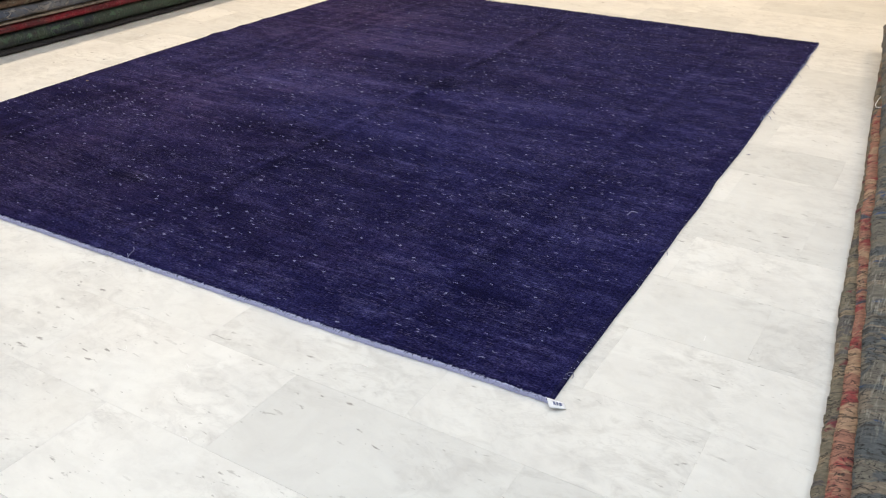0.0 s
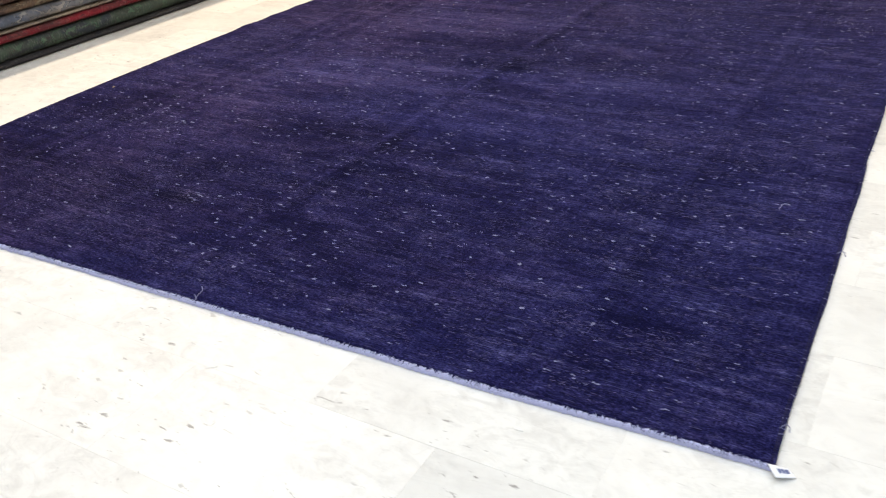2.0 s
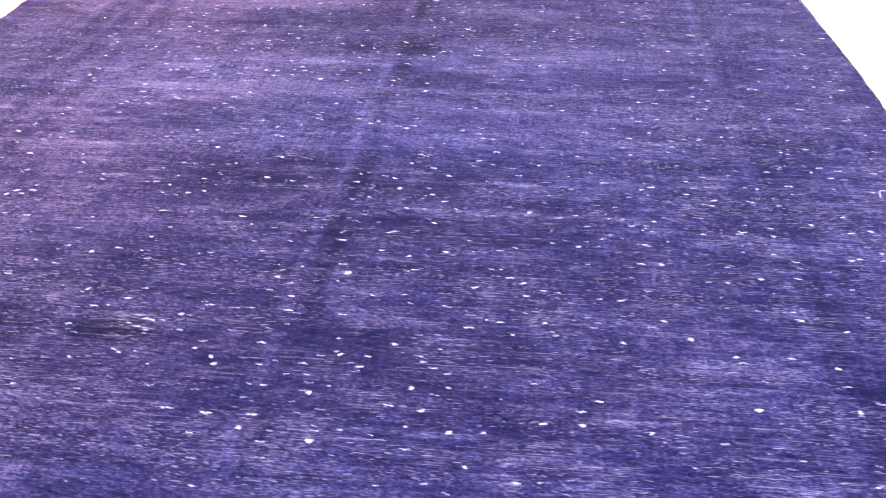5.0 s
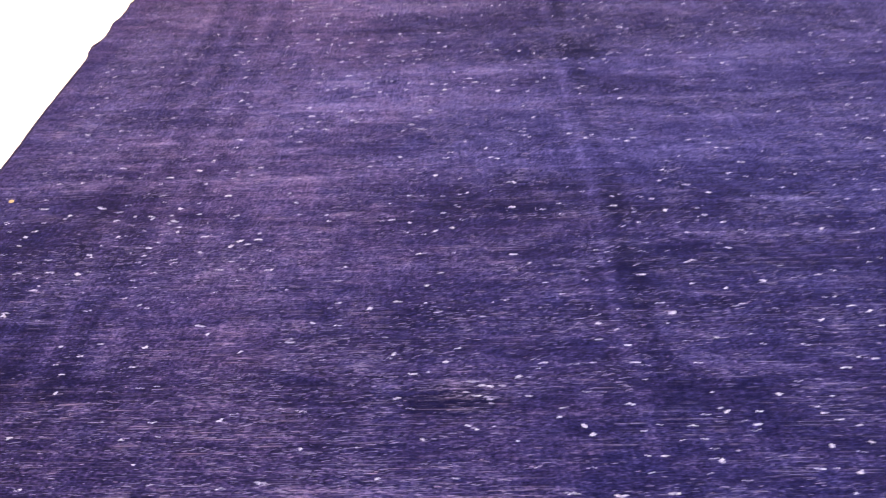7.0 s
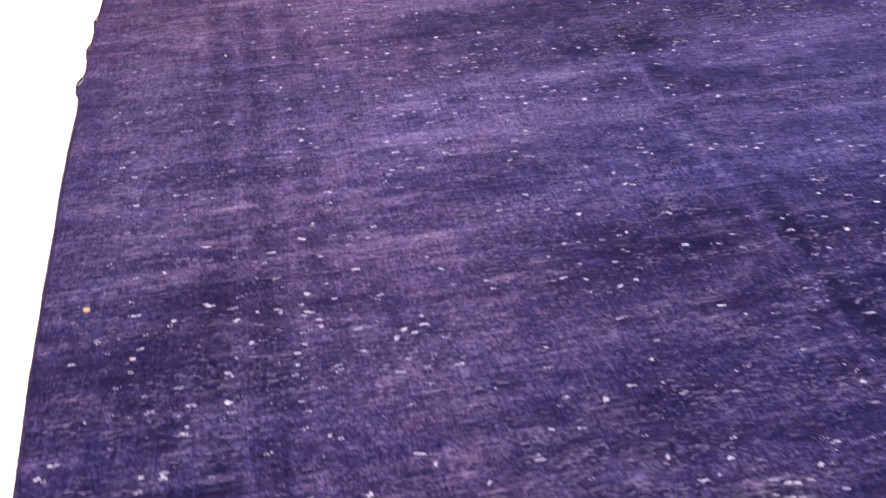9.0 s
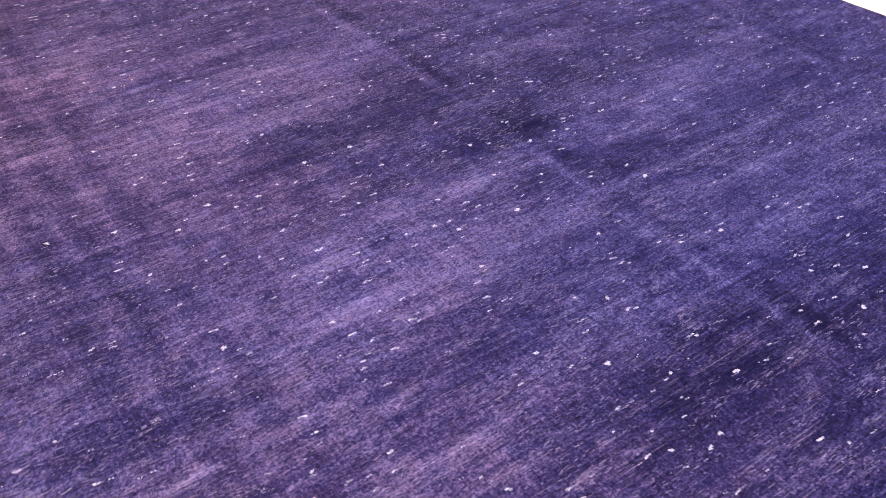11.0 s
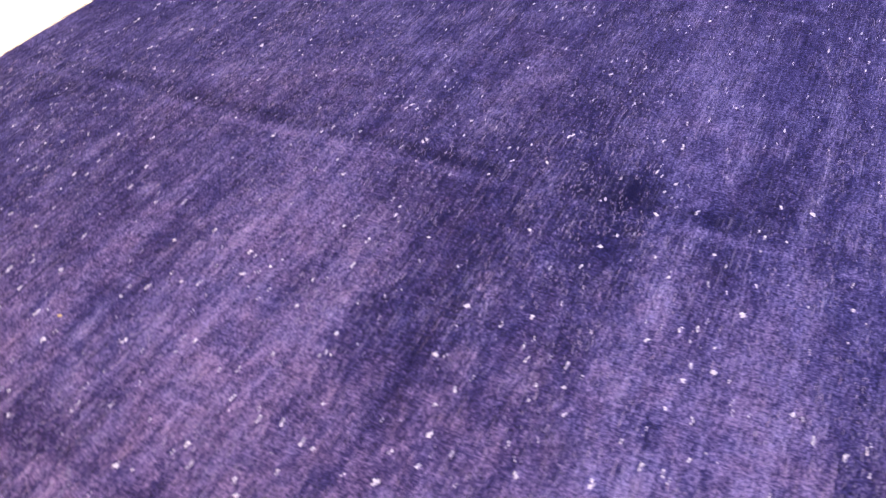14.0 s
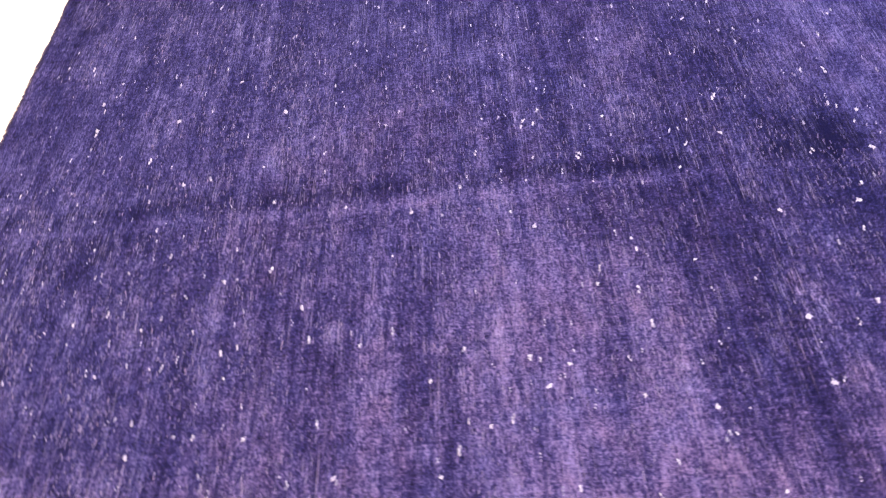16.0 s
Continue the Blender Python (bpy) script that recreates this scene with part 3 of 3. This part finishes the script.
tagged(part("worn_strand", worn_strands(), rug, "short worn lavender yarn ends"), kind="stuff")
vs, fs = [], []
knot_faces(vs, fs, -2.846, 1.062, 0.006, 0.008, 0.6, 0.002)
part("ochre_knot", mesh_of("ochre_knot", vs, fs, OCHRE), rug, "ochre yellow wool knot")
vs, fs = [], []
knot_faces(vs, fs, -2.165, 2.747, 0.0038, 0.0045, 0.2, 0.0008)
part("ochre_knot", mesh_of("ochre_knot", vs, fs, OCHRE), rug, "pale ochre wool knot")


def thread(points, radius=0.0011):
    """A loose thread through a few points."""
    cu = bpy.data.curves.new("loose_thread", "CURVE")
    cu.dimensions, cu.bevel_depth, cu.bevel_resolution = "3D", radius, 1
    sp = cu.splines.new("BEZIER")
    sp.bezier_points.add(len(points) - 1)
    for bp, co in zip(sp.bezier_points, points):
        bp.co, bp.handle_left_type, bp.handle_right_type = co, "AUTO", "AUTO"
    cu.materials.append(KNOT)
    return part("loose_thread", cu, rug, "pale loose cotton thread")


thread(((-1.325, -0.046, 0.011), (-1.320, -0.036, 0.024), (-1.312, -0.028, 0.034), (-1.318, -0.022, 0.040)))
thread(((-1.325, -0.042, 0.011), (-1.332, -0.036, 0.02), (-1.338, -0.032, 0.016)))
thread(((-0.180, 1.012, 0.0115), (-0.177, 1.022, 0.0125), (-0.176, 1.036, 0.0135), (-0.168, 1.046, 0.0125), (-0.156, 1.046, 0.0115)), 0.0014)
for ty, reach in ((0.10, 0.012), (0.82, 0.016), (2.25, 0.035), (2.33, 0.03), (2.95, 0.03), (3.15, 0.035), (3.35, 0.025)):
    tx = edge_right(ty)
    thread(((tx - 0.006, ty, 0.011), (tx + reach * 0.6, ty + 0.012, 0.012), (tx + reach, ty + 0.004, 0.003)), 0.0009)


def cloth_label():
    """Small cloth label at the corner, curled, half on the floor."""
    nx, ny = 12, 8
    verts, faces = [], []
    for j in range(ny + 1):
        for i in range(nx + 1):
            u, v = i / nx, j / ny
            z = 0.0085 * (1 - u) ** 2 + 0.003 + 0.004 * math.sin(3.1 * u + 1.2 * v) * (0.4 + 0.6 * v)
            a, b = 0.039 * u, -0.018 + 0.030 * v
            verts.append((0.007 + 0.80 * a - 0.60 * b, 0.60 * a + 0.80 * b - 0.004, z))
    for j in range(ny):
        for i in range(nx):
            a = j * (nx + 1) + i
            faces.append((a, a + 1, a + nx + 2, a + nx + 1))
    me = mesh_of("corner_label", verts, faces, CLOTH, True)
    return me


label_ob = part("corner_label", cloth_label(), rug, "small white cloth label with blue print")
label_ob.location = (0.006, -0.016, 0.0)
solid = label_ob.modifiers.new("thickness", "SOLIDIFY")
solid.thickness = 0.0008
for along, wide in ((0.011, 0.005), (0.018, 0.004), (0.024, 0.006)):
    u = (along + wide / 2) / 0.036
    mark = part("print_mark", box_mesh("print_mark", (-wide / 2, -0.005, -0.0006), (wide / 2, 0.005, 0.0006), INK), label_ob)
    mark.location = (0.007 + 0.80 * 0.039 * u + 0.0018, 0.60 * 0.039 * u - 0.0064, 0.0085 * (1 - u) ** 2 + 0.0042 + 0.0027 * math.sin(3.1 * u + 0.6))
    mark.rotation_euler = (0, 0.12, 0.64)


# ---- folded rugs in the stacks ----
def folded_rug(label, spine, half, thick, z0, material, seed, group, belly=0.0, wrinkle=0.0):
    """A long folded rug lying along spine (x, y points of its facing edge): rounded fold at the facing side."""
    n = 340 if wrinkle else 90
    verts, faces = [], []
    prof = [(half, 0.0), (0.5 * half, 0.0), (0.10, 0.0), (0.035, 0.02), (0.012, 0.12), (0.0, 0.38), (-0.002, 0.62), (0.010, 0.86), (0.035, 0.98), (0.10, 1.0), (0.5 * half, 1.0), (half, 1.0)]
    pts = [Vector((*q, 0)) for q in spine]
    way = (pts[-1] - pts[0]).normalized()
    side = Vector((way.y, -way.x, 0))
    if belly < 0:
        side = -side
    w = len(prof)
    for i in range(n + 1):
        s = i / n * (len(pts) - 1)
        c = min(int(s), len(pts) - 2)
        q = pts[c].lerp(pts[c + 1], s - c)
        sway = 0.006 * wob(s, seed, 2.5) + 0.0025 * wob(s, seed + 3, 11)
        fat = 1 + 0.10 * wob(s, seed + 5, 2.0)
        fold = wrinkle * (noise.noise(Vector((s * 14, seed, 1.7))) + 0.6 * noise.noise(Vector((s * 31, seed, 4.1))))
        for a, b in prof:
            soft = 0.003 * noise.noise(Vector((a * 9, s * 7, seed)))
            r = q + side * (a + (sway if a < 0.2 else 0) + (fold * 4 * b * (1 - b) if 0 < b < 1 else 0))
            verts.append((r.x, r.y, z0 + max(0.0, thick * b * (fat if b > 0.5 else 1) + (soft if b > 0.5 else 0))))
    for i in range(n):
        for j in range(w - 1):
            a = i * w + j
            faces.append((a, a + 1, a + w + 1, a + w))
    faces += [tuple(range(w)), tuple(range(n * w + w - 1, n * w - 1, -1))]
    ob = tagged(new("folded_rug", mesh_of("folded_rug", verts, faces, material, False)), label, "folded rug", group)
    ob.data.polygons.foreach_set("use_smooth", [True] * len(ob.data.polygons))
    return ob


LAYERS = (
    ("dark charcoal folded rug at the bottom of the stack", 0.024, ((0.022, 0.022, 0.026), (0.017, 0.018, 0.024), (0.028, 0.030, 0.034))),
    ("deep green folded rug with teal motifs in the stack", 0.080, ((0.055, 0.078, 0.06), (0.035, 0.045, 0.055), (0.075, 0.13, 0.085))),
    ("crimson red folded rug in the stack", 0.036, ((0.20, 0.016, 0.028), (0.12, 0.012, 0.02), (0.24, 0.04, 0.045))),
    ("thin beige folded rug in the stack", 0.02, ((0.33, 0.27, 0.21), (0.25, 0.2, 0.16), (0.38, 0.32, 0.26))),
    ("faded blue grey folded rug in the stack", 0.055, ((0.17, 0.175, 0.20), (0.10, 0.12, 0.17), (0.30, 0.28, 0.27))),
    ("brown faded folded rug in the stack", 0.048, ((0.16, 0.11, 0.075), (0.08, 0.05, 0.045), (0.22, 0.18, 0.13))),
    ("dark red brown folded rug in the stack", 0.05, ((0.08, 0.035, 0.03), (0.04, 0.03, 0.035), (0.14, 0.09, 0.07))),
    ("olive beige folded rug on top of the stack", 0.05, ((0.2, 0.17, 0.11), (0.12, 0.1, 0.07), (0.26, 0.22, 0.17))),
)
z = 0.0
for n, (label, thick, colours) in enumerate(LAYERS):
    face = -3.56 + (0.012, 0.0, 0.004, -0.01, 0.0, -0.012, 0.004, -0.01)[n]
    folded_rug(label, ((face + 0.03, 0.1), (face - 0.02, 1.8), (face - 0.05, 2.7), (face - 0.07, 4.4)), 1.35, thick, z, old_rug("folded_rug_pile", *colours), 20 + n, "stack of folded rugs", -1)
    z += thick * 1.0 + 0.001



def wrinkled_rug(name, field, motifs, bare):
    """Old patterned rug squeezed in folds: patches of colour one after another, dark drawn outlines, cross wrinkles
    with painted valley shade, bare warp.
    """
    m, nt, p = nodes_of(name, 0.95)
    k = Net(nt)
    col = field
    for n, (colour, lo) in enumerate(motifs):
        col = k.mix(k.ramp(k.noise((7, 11, 7), 4, 0.6, (n * 3.7, n * 5.1, n), 1.0), lo, lo + 0.05), col, (*colour, 1))
    drawn = k.noise((15, 30, 15), 4, 0.6, (4, 2, 0), 1.6)
    outline = k.calc("MULTIPLY", k.ramp(k.calc("ABSOLUTE", k.calc("SUBTRACT", drawn, 0.53)), 0.030, 0.004), k.ramp(k.noise((4, 6, 4), 2, 0.5, (9, 9, 0)), 0.38, 0.5))
    col = k.mix(k.calc("MULTIPLY", outline, 0.95), col, (0.018, 0.02, 0.022, 1))
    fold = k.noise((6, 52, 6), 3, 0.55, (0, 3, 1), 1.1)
    # Shade of the wrinkle valleys painted dark, from the bump's own noise.
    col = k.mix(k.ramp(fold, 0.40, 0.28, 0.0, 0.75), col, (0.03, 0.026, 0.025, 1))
    thread_ = k.ramp(k.noise((260, 12, 260), 2, 0.5, (1, 0, 0)), 0.50, 0.72)
    col = k.mix(k.calc("MULTIPLY", thread_, k.ramp(k.noise((4, 5, 4), 3, 0.6, (2, 7, 0)), 0.45, 0.65, 0.0, bare)), col, (0.42, 0.41, 0.37, 1))
    col = k.mix(k.ramp(k.noise((55, 120, 55), 4, 0.7, (3, 2, 5)), 0.42, 0.66, 0.4, 0.0), col, (0.045, 0.04, 0.04, 1))
    k.link(col, p.inputs["Base Color"])
    p.inputs["Specular IOR Level"].default_value = 0.1
    rows = k.bump(fold, 0.8, 0.014, p)
    k.bump(k.noise((140, 260, 140), 3, 0.6), 0.7, 0.006, p, rows)
    return m


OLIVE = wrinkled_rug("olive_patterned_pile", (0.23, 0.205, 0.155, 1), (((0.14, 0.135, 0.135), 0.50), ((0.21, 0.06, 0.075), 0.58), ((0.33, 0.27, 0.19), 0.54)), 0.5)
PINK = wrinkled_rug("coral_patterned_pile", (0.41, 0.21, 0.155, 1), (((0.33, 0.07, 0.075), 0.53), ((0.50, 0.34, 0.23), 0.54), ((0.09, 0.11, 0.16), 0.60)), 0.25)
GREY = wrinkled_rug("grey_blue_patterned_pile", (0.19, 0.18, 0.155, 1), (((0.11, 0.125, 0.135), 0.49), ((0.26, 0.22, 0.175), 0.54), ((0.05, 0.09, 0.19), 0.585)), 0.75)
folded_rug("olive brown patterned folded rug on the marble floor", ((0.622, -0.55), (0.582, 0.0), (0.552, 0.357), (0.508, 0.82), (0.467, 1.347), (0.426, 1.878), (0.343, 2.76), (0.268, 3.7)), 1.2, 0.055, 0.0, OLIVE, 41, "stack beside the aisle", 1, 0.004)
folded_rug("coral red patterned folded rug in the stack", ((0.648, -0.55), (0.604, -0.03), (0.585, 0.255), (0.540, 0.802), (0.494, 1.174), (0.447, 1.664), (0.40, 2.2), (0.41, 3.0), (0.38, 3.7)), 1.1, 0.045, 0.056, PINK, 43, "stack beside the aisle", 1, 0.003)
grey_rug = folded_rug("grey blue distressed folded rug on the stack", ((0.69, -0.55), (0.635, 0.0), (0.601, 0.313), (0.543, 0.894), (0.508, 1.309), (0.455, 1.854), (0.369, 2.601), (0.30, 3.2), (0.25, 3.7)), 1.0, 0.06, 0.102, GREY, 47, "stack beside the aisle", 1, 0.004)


def floor_thread(points, radius, material, name, parent=None, label=""):
    cu = bpy.data.curves.new(name, "CURVE")
    cu.dimensions, cu.bevel_depth, cu.bevel_resolution = "3D", radius, 1
    sp = cu.splines.new("BEZIER")
    sp.bezier_points.add(len(points) - 1)
    for bp, co in zip(sp.bezier_points, points):
        bp.co, bp.handle_left_type, bp.handle_right_type = co, "AUTO", "AUTO"
    cu.materials.append(material)
    ob = new(name, cu)
    ob.parent = parent
    return ob


WHITE = plain("white_cotton", (0.93, 0.93, 0.93), 0.8, 0.01, 40)
tagged(floor_thread(((0.425, 2.44, 0.15), (0.40, 2.43, 0.135), (0.383, 2.39, 0.115), (0.385, 2.35, 0.10), (0.415, 2.33, 0.11)), 0.0016, WHITE, "cotton_loop", grey_rug), "white cotton thread loop")
random.seed(31)
for px, py in ((-0.43, -0.11), (-0.98, -0.36), (-1.11, -0.22), (-0.79, -0.34), (0.24, 0.44), (0.30, 0.88), (-0.60, -0.53), (-2.3, -0.30), (-3.2, 1.2), (-3.3, 1.8)):
    a, r = random.uniform(0, 3.1), random.uniform(0.008, 0.018)
    c, sn, bow = math.cos(a), math.sin(a), random.uniform(-0.006, 0.006)
    tagged(floor_thread(((px - c * r, py - sn * r, 0.0012), (px - sn * bow, py + c * bow, 0.0016), (px + c * r, py + sn * r, 0.0012)), 0.0007, WHITE, "thread_scrap"),
           "short white cotton thread scrap on the floor", "thread", "thread scraps on the floor")

# ---- marble tiles ----
TW, TD, TX, TY, GAP = 0.602, 0.3065, 0.056, -0.5295, 0.0005


def tile_shape(bm_lists, cx, cy, sx, sy, dz):
    verts, faces = bm_lists
    base, e = len(verts), 0.0003
    hx, hy = sx / 2, sy / 2
    for ox, oy, oz in ((hx, hy, -0.012), (hx, hy, -e), (hx - e, hy - e, 0)):
        verts += [(cx + a * ox, cy + b * oy, dz + oz) for a, b in ((-1, -1), (1, -1), (1, 1), (-1, 1))]
    for lv in range(2):
        for n in range(4):
            o = (n + 1) % 4
            faces.append((base + lv * 4 + n, base + lv * 4 + o, base + lv * 4 + 4 + o, base + lv * 4 + 4 + n))
    faces.append(tuple(base + 8 + n for n in range(4)))


random.seed(5)
one = ([], [])
tile_shape(one, 0, 0, TW - GAP, TD - GAP, 0)
tile_mesh = mesh_of("tile", *one, MARBLE)
near, far = [], []
for row in range(int((Y0 - TY) / TD) - 1, int((Y1 - TY) / TD) + 1):
    for col in range(int((X0 - TX) / TW) - 2, int((X1 - TX) / TW) + 2):
        cx = TX + (col + 0.5 + 0.5 * (row % 2)) * TW
        cy = TY + (row + 0.5) * TD
        hidden = -WIDE + 0.5 < cx < -0.45 and 0.2 < cy < LONG - 0.3
        close = -4.4 < cx < 1.4 and -2.2 < cy < 6.0
        (near if close and not hidden else far).append((cx, cy))
near.sort(key=lambda q: max(0, abs(q[0] + 1.3) - 1.6) + max(0, abs(q[1] - 1.7) - 2.2))
for cx, cy in near[:300]:
    ob = part("tile", tile_mesh, floor)
    ob.location = (cx, cy, random.uniform(-0.0002, 0.0))
rest = ([], [])
for cx, cy in near[300:] + far:
    west, east = max(cx - TW / 2, X0), min(cx + TW / 2, X1)  # cut at the walls
    south, north = max(cy - TD / 2, Y0), min(cy + TD / 2, Y1)
    if east - west > 0.01 and north - south > 0.01:
        tile_shape(rest, (west + east) / 2, (south + north) / 2, east - west - GAP, north - south - GAP, random.uniform(-0.0002, 0.0))
tagged(part("tile_field", mesh_of("tile_field", *rest, MARBLE_FAR), floor, "white marble tiles further off"), kind="stuff")

part("joint_streak", box_mesh("joint_streak", (TX - 0.0006, 0.20, -0.002), (TX + 0.0006, 0.388, 0.0003), GROUT), floor, "fresh white filler in a joint")
